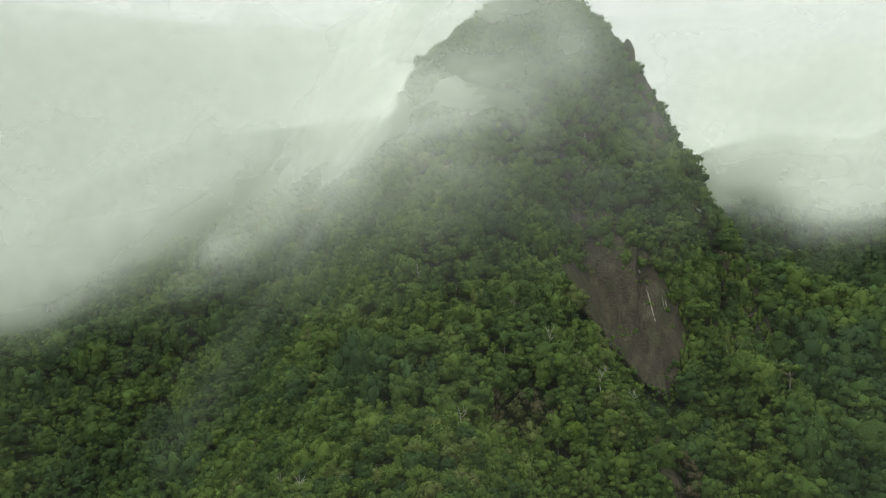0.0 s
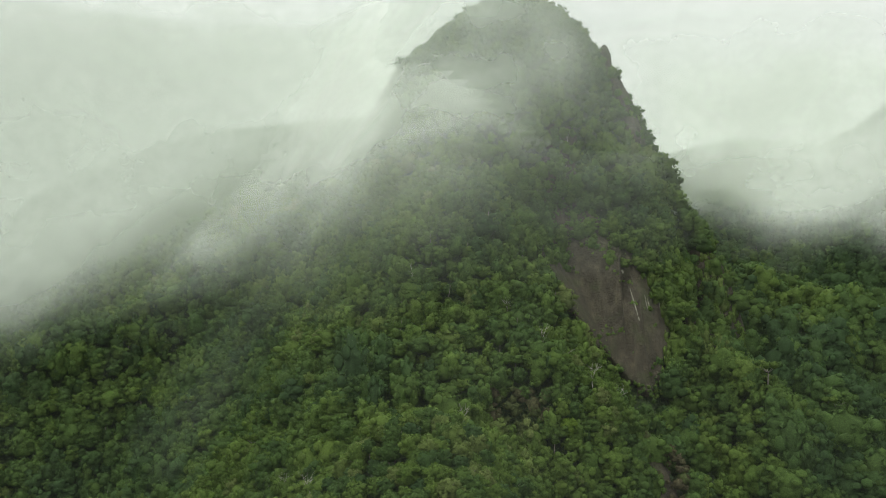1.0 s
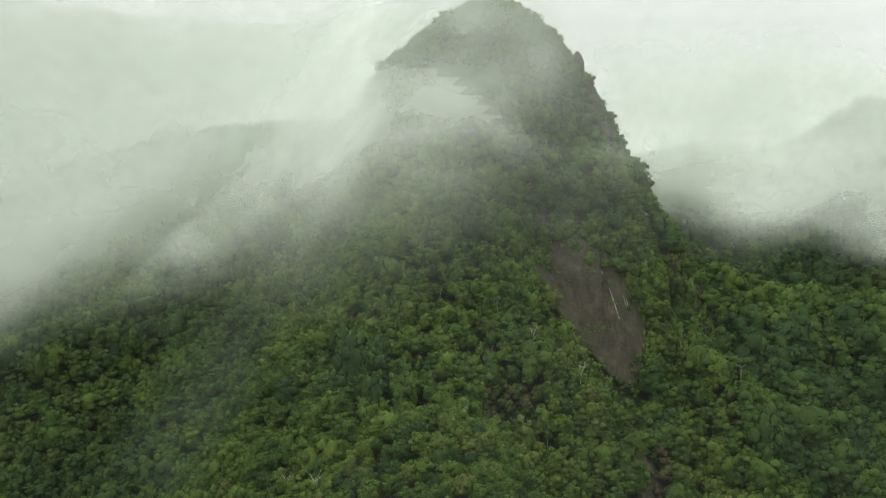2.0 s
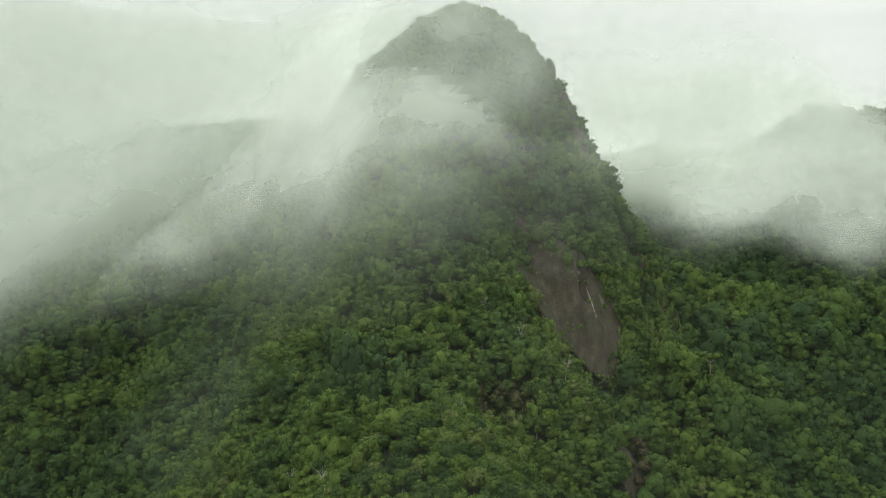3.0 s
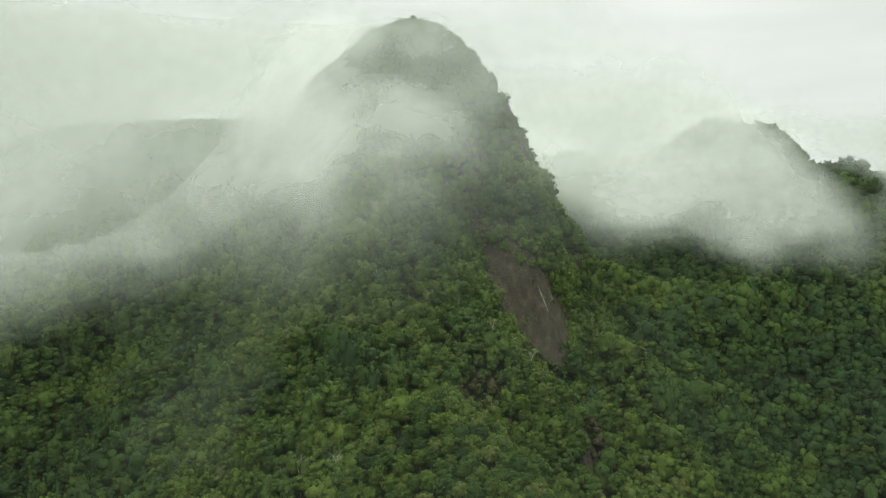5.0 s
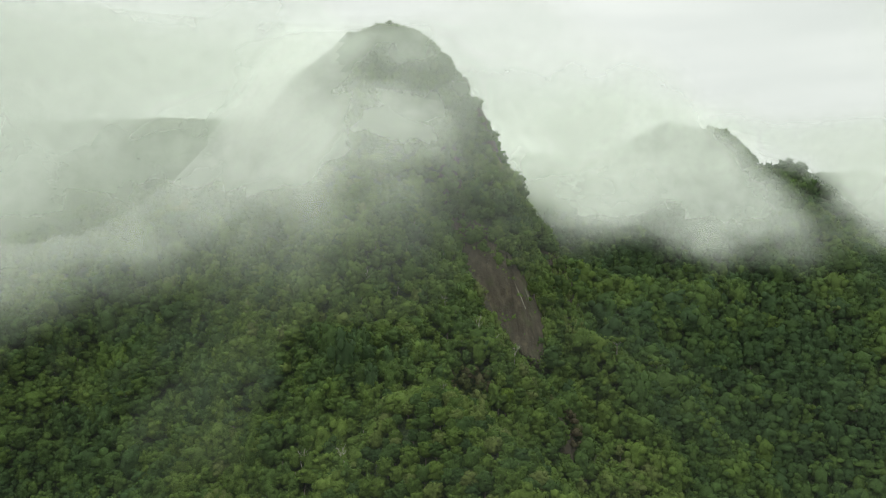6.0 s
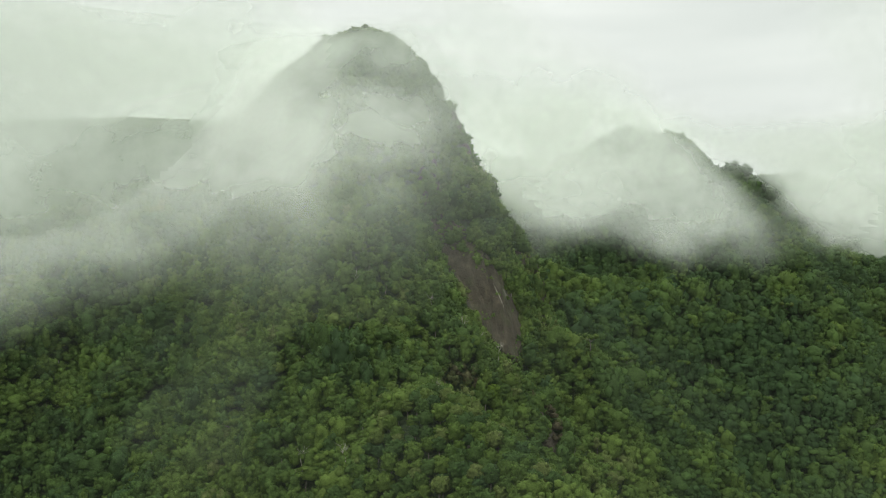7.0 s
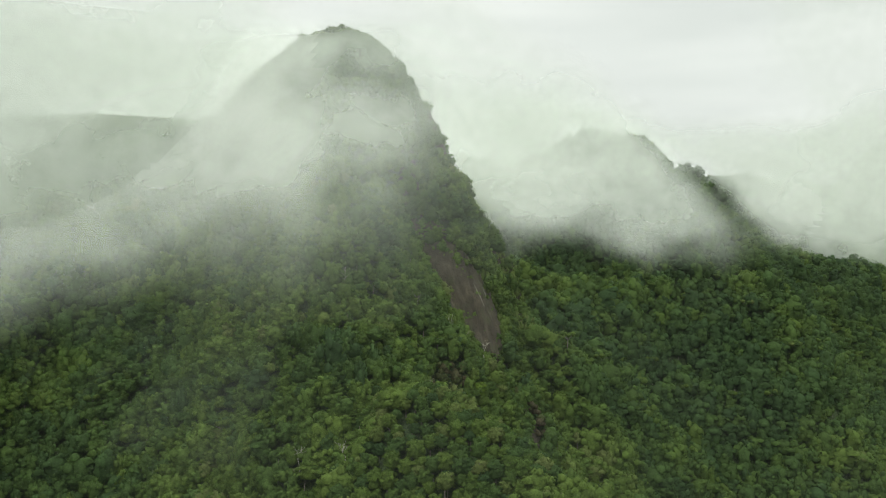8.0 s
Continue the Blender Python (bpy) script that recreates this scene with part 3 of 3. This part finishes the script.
def dead_tree(seed, height):
    """A bare bleached tree with forked branches."""
    r = np.random.default_rng(seed)
    ob = tagged(new("dead_tree"), "bare bleached dead tree standing among green crowns", "dead tree", "dead trees")
    knee = np.array((r.normal(0, 0.7), r.normal(0, 0.4), height * 0.35))
    top = knee + np.array((r.normal(0, 0.9), r.normal(0, 0.5), height * 0.35))
    stem = [limb((0, 0, -2), knee, 0.17, 0.13, 7, r.normal(0, 0.2)), limb(knee, top, 0.11, 0.06, 6, r.normal(0, 0.25))]
    part = new("trunk", limbs_mesh("trunk", stem, DEADWOOD))
    part.parent = ob
    for k in range(6):
        a = k * 2.3 + r.uniform(-0.5, 0.5)
        start = knee + (top - knee) * r.uniform(0.1, 1.0)
        end = start + np.array((math.cos(a) * r.uniform(0.9, 2.2), math.sin(a) * r.uniform(0.9, 2.2), r.uniform(0.6, height * 0.3)))
        fork = [limb(start, end, 0.06, 0.03, 5, 0.15)]
        for _ in range(3):
            fork.append(limb(end * 0.6 + start * 0.4, end + r.normal(0, 0.8, 3) + (0, 0, 0.6), 0.04, 0.018, 4, 0.05))
        part = new("branch", limbs_mesh("branch", fork, DEADWOOD))
        part.parent = ob
    return ob


PLACES = plant((-215, 560, 185, 490), 0.9, 3)
PLACES = PLACES[seen(PLACES)]
FAR = plant((380, 700, 420, 640), 2.0, 4)
FAR = FAR[seen(FAR)]
near = np.argsort(PLACES[:, 1] + 0.25 * np.abs(PLACES[:, 0]) + 400 * (np.abs(PLACES[:, 0] + 5) > 75) + 400 * (PLACES[:, 1] < 196))[:300]
lone = np.zeros(len(PLACES), bool)
lone[near] = True
high = (PLACES[:, 2] > 232) & ~lone
distant = np.hypot(PLACES[:, 0] + 85, PLACES[:, 1] + 15) > 425
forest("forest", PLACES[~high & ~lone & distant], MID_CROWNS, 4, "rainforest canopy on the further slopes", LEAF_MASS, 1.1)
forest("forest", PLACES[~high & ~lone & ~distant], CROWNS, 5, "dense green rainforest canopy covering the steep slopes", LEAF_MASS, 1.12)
forest("forest", PLACES[high], MISTY_CROWNS, 6, "rainforest trees on the misty upper slopes and peak", LEAF_MASS)
forest("forest", FAR, MISTY_CROWNS, 7, "far rainforest trees on a ridge behind the mist", LEAF_MASS, 1.9)
forest("scrub", plant((5, 95, 270, 330), 0.62, 9, "scrub"), MISTY_CROWNS, 8, "reddish brown scrub on a small landslip", LEAF_DRY, 0.5, "scrub")

# light green creepers that hang over the rock beside the slab
r = np.random.default_rng(31)
cx, cz = r.uniform(95, 147, 800), r.uniform(142, 206, 800)
on_crag = inside(CRAG, cx, cz) > 0
kept = (inside(SLAB, cx, cz) < 1.0) & np.where(on_crag, r.uniform(0, 1, 800) < 0.45, cx < 104 + 0.45 * (206 - cz))
hang = np.stack([cx, face_depth(cx, cz) - 1.2, cz], 1)[kept]
hang = hang[np.isfinite(hang[:, 1])]
creepers = forest("creepers", hang, [(v * (0.8, 0.8, 1.7), f, n) for v, f, n in MISTY_CROWNS], 12, "light green creepers hanging over the rock beside the slab", LEAF_MASS, 0.42, "creepers")
tint = creepers.data.attributes["tree_tint"].data
values = np.zeros(len(tint), np.float32)
tint.foreach_get("value", values)
tint.foreach_set("value", np.clip(0.62 + 0.5 * values, 0, 0.95).astype(np.float32))

# tufts of fern and grass in the cracks of the slab
tx, tz = r.uniform(56, 104, 1500), r.uniform(138, 246, 1500)
deep = inside(SLAB, tx, tz)
crack = fbm(np.stack([tx * 0.5, 0 * tx, tz * 1.2], 1), 0.09, 3)
keep = (deep > -3) & (deep < 16) & ((deep < 1.2) | (crack > 0.28 - 0.4 * ramp01(tz, 180, 200)))
tufts = np.stack([tx, face_depth(tx, tz) - 0.5, tz], 1)[keep]
forest("tufts", tufts, MISTY_CROWNS, 14, "tufts of fern and grass in the cracks of the slab", LEAF_MASS, 0.26, "ferns")

# trunks that show between the crowns
r = np.random.default_rng(21)
picked = PLACES[~high & ~lone]
picked = picked[r.uniform(0, 1, len(picked)) < 0.07]
stems = [limb(p + (0, 0, -8), p + (r.normal(0, 0.5), r.normal(0, 0.5), 1.0), 0.17, 0.08, 5, 0.15) for p in picked + np.array((0, -0.8, 0))]
tagged(new("tree_trunks", limbs_mesh("tree_trunks", stems, BARK)), "pale slender trunks showing between the crowns", "tree trunks", kind="stuff")

MODELS = [tree(100 + k, LEAF_SINGLE, "broadleaf rainforest tree with a rounded green crown") for k in range(8)]
for k, i in enumerate(near):
    place = Matrix.Translation(Vector(PLACES[i]) - Vector((0, 0, 6.6))) @ Matrix.Rotation(r.uniform(0, 6.28), 4, "Z") @ Matrix.Diagonal((*([r.uniform(0.8, 1.25)] * 3), 1))
    if k < len(MODELS):
        MODELS[k].matrix_basis = place
    else:
        one = copy_thing(MODELS[k % len(MODELS)], Matrix.Identity(4))
        one.matrix_basis = place
for k, (x, y) in enumerate(((256, 312), (218, 340), (318, 309), (300, 331), (232, 326), (162, 327), (133, 323), (186, 333), (-98, 386), (-60, 322), (280, 300))):
    emergent_tree(160 + k).location = (x, y, float(canopy(np.array(x), np.array(y))) - 5.5)
fresh = tree(140, LEAF_FRESH, "young tree with a bright yellow-green crown")
fresh.matrix_basis = Matrix.Translation((49, 291, float(canopy(np.array(49.0), np.array(291.0))) - 4.5)) @ Matrix.Diagonal((1.25, 1.25, 1.25, 1))
DEAD = ((43, 305, 14), (60, 302, 13), (52, 305, 9), (31, 314, 9), (-34, 262, 9), (-44, 281, 8), (74, 318, 9), (148, 322, 11), (205, 333, 12), (258, 312, 11), (-4, 322, 9), (12, 276, 8))
for k, (x, y, height) in enumerate(DEAD):
    dead_tree(60 + k, height).location = (x, y, float(canopy(np.array(float(x)), np.array(float(y)))) - 1.0)


# ---------------------------------------------------------------- mist
CENTRE = (-94, -21)


def mound(az, z, at, high, wide, tall):
    return np.exp(-0.5 * (((az - at) / wide) ** 2 + ((z - high) / tall) ** 2))


def bearing(p):
    """Bearing in degrees and distance from the open valley."""
    dx, dy = p[:, 0] - CENTRE[0], p[:, 1] - CENTRE[1]
    return np.degrees(np.arctan2(dx, dy)), np.hypot(dx, dy)


def swirls(p):
    bend = fbm(p + 70, 1 / 60, 2)[:, None] * (14, 14, 9)
    big, mid = fbm(p, 1 / 85, 4), fbm((p + bend) * (1, 1, 1.4) + 300, 1 / 34, 5)
    return big, big * 0.9 + mid * 0.4


def bank_density(p):
    """Optical depth per metre of the cloud banks beside and behind the peak."""
    z, (az, far), (big, swirl) = p[:, 2], bearing(p), swirls(p)
    # bank behind the side valley
    left = ramp01(z + 17 * swirl, 145, 215) * (1 - 0.85 * ramp01(z + 20 * big, 305, 365)) * (1 - ramp01(az + 3 * swirl, 8, 18)) * ramp01(far, 430, 460)
    # bank behind the peak, before the next hill
    base = 190 - 12 * mound(az, z, 39, 200, 3.5, 60)
    right = ramp01(z + 20 * swirl, base, base + 84) * (1 - 0.8 * ramp01(z + 24 * big, 290, 345)) * ramp01(az, 19, 26) * (1 - ramp01(az + 0.1 * (z - 250) + 2.5 * swirl, 41.5, 45.5)) * ramp01(far, 430, 460) * ramp01(-far, -640, -600) * np.clip(1.0 + 0.8 * swirl, 0.5, 2)
    # cloud that spills over the far ridge
    spill = ramp01(z + 14 * swirl, 190, 232) * ramp01(az + 3 * swirl, 48, 54) * (1 - 0.7 * ramp01(z, 270, 330)) * ramp01(far, 540, 560) * ramp01(-far, -680, -640)
    # white distance
    back = ramp01(far, 690, 740) * (0.25 * ramp01(z, 150, 200) + 0.75 * ramp01(z + 14 * big, 200, 300)) * (1 - ramp01(z + 20 * big, 275, 350))
    # damp air over the whole valley: a faint haze sheet that lifts the darks
    air = 1 - ramp01(z, 230, 320)
    return 0.0190 * left + 0.0095 * right + 0.011 * spill + 0.017 * back + 0.00005 * air


def drape_depth(p):
    """Optical depth of the mist that clings to the slopes: the bank over the side valley, the veil round the peak, thin haze below."""
    z, (az, far), (big, swirl) = p[:, 2], bearing(p), swirls(p)
    foot = 146 + 40 * ramp01(az, -11, 8)
    left = ramp01(z + 14 * swirl, foot, foot + 78) * (1 - 0.8 * ramp01(z + 20 * big, 232, 290)) * (1 - 0.92 * ramp01(az + 2.5 * swirl, 6, 14))
    crown = 1 - ramp01(z + 7 * swirl - 0.8 * (az - 17), 300, 316)
    sheet = ramp01(z + 14 * swirl, 216, 262) * (1 - 0.8 * ramp01(az + 2 * swirl, 19, 24.5)) * ramp01(az, 2, 9) * (1 - ramp01(az, 27, 32))
    scarf = 0.85 * mound(az, z, 16, 295, 3.6, 9) + 0.8 * mound(az, z, 22.0, 277, 1.6, 10) + 0.42 * mound(az, z, 14.5, 254, 4.5, 15) + 1.7 * mound(az, z, 9.8, 262, 2.0, 24)
    gap = 1 - 0.5 * mound(az, z, 19.0, 277, 1.3, 9) - 0.4 * mound(az, z, 15.4, 280, 1.4, 6) - 0.4 * mound(az, z, 23, 245, 2.0, 14)
    peak = (0.8 * sheet + scarf) * crown * gap * np.clip(0.85 + 1.15 * swirl, 0.12, 2.2)
    flank = ramp01(z + 12 * swirl, 160, 232) * ramp01(az, -3, 6) * (1 - 0.5 * ramp01(az, 17, 22)) * (1 - ramp01(az, 25, 32)) * (1 - ramp01(z, 280, 310))
    valley = (1 - ramp01(az, 3, 11)) * ramp01(z, 70, 150) * np.clip(0.8 + 1.2 * swirl, 0.1, 2)
    return 0.50 * left + 0.38 * peak + 0.05 * flank + 0.008 * valley


def blurred(g, times):
    for _ in range(times):
        g = np.pad(g, 1, mode="edge")
        g = (g[:-2, 1:-1] + g[2:, 1:-1] + g[1:-1, :-2] + g[1:-1, 2:] + 2 * g[1:-1, 1:-1]) / 6
    return g


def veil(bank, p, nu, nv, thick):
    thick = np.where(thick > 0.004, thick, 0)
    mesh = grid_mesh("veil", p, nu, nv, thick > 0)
    # optical depth of the haze, painted on the sheet's vertices
    float_attribute(mesh, "painted_haze", thick)
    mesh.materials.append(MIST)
    ob = new("veil", mesh)
    ob.parent = bank
    # no shadow from the mist, so trees behind it stay lit
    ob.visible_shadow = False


def saddle_depth(p):
    """Optical depth of the cloud that lies on the saddle behind the peak and on the next hill."""
    z, (az, far), (big, swirl) = p[:, 2], bearing(p), swirls(p)
    base = 190 - 12 * mound(az, z, 39, 200, 3.5, 60)
    return 0.75 * ramp01(z + 20 * swirl, base, base + 84) * (1 - 0.7 * ramp01(z + 24 * big, 300, 345)) * ramp01(az, 23, 26) * (1 - ramp01(az + 0.1 * (z - 250) + 2.5 * swirl, 41.5, 46)) * np.clip(1.0 + 0.8 * swirl, 0.6, 2)


def drape(bank, bearings, reach, offsets, depth):
    """Sheets of mist that follow the slopes that face the valley, a little before the trees."""
    az, zs = np.radians(np.arange(*bearings, 0.5)), np.arange(70, 340, 4.0)
    ga, gz = np.meshgrid(az, zs, indexing="ij")
    deep = np.full(ga.shape, float(reach[1]))
    for d in np.arange(*reach, 4.0)[::-1]:
        deep = np.where(canopy(CENTRE[0] + d * np.sin(ga), CENTRE[1] + d * np.cos(ga)) >= gz, d, deep)
    for _ in range(7):
        q = np.pad(deep, 1, mode="edge")
        deep = np.minimum.reduce([q[:-2, 1:-1], q[2:, 1:-1], q[1:-1, :-2], q[1:-1, 2:], deep])
    deep = blurred(deep, 60)
    a = np.degrees(ga)
    rim = ramp01(a, bearings[0], bearings[0] + 4) * (1 - ramp01(a, bearings[1] - 4, bearings[1] - 0.6)) * (1 - ramp01(gz, 318, 335))
    for offset in offsets:
        d = deep - offset
        p = np.stack([CENTRE[0] + d * np.sin(ga), CENTRE[1] + d * np.cos(ga), gz], -1).reshape(-1, 3)
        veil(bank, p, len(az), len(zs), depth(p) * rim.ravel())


def build_mist():
    """Layers of cloud: banks that stand over the valleys, and two sheets that cling to the slopes."""
    bank = tagged(new("mist_bank"), "drifting white mist wrapped round the forested peak", "mist", kind="stuff")
    for radius, gap in ((205, 200), (510, 80), (570, 80), (800, 150)):
        az = np.radians(np.arange(-52, 88, 0.6 if radius > 300 else 2.0))
        zs = np.arange(40, 440, 4.5 if radius > 300 else 12.0)
        ga, gz = np.meshgrid(az, zs, indexing="ij")
        wob = radius + 0.25 * (gz - 230) + 6 * np.sin(ga * 9 + radius) + 4 * np.sin(gz / 30 + radius)
        p = np.stack([CENTRE[0] + wob * np.sin(ga), CENTRE[1] + wob * np.cos(ga), gz], -1).reshape(-1, 3)
        clear = p[:, 2] - canopy(p[:, 0], p[:, 1])
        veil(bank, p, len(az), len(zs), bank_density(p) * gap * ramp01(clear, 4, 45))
    drape(bank, (-45, 33), (240, 460), (28, 46), drape_depth)
    drape(bank, (24, 60), (500, 640), (20,), saddle_depth)



build_mist()
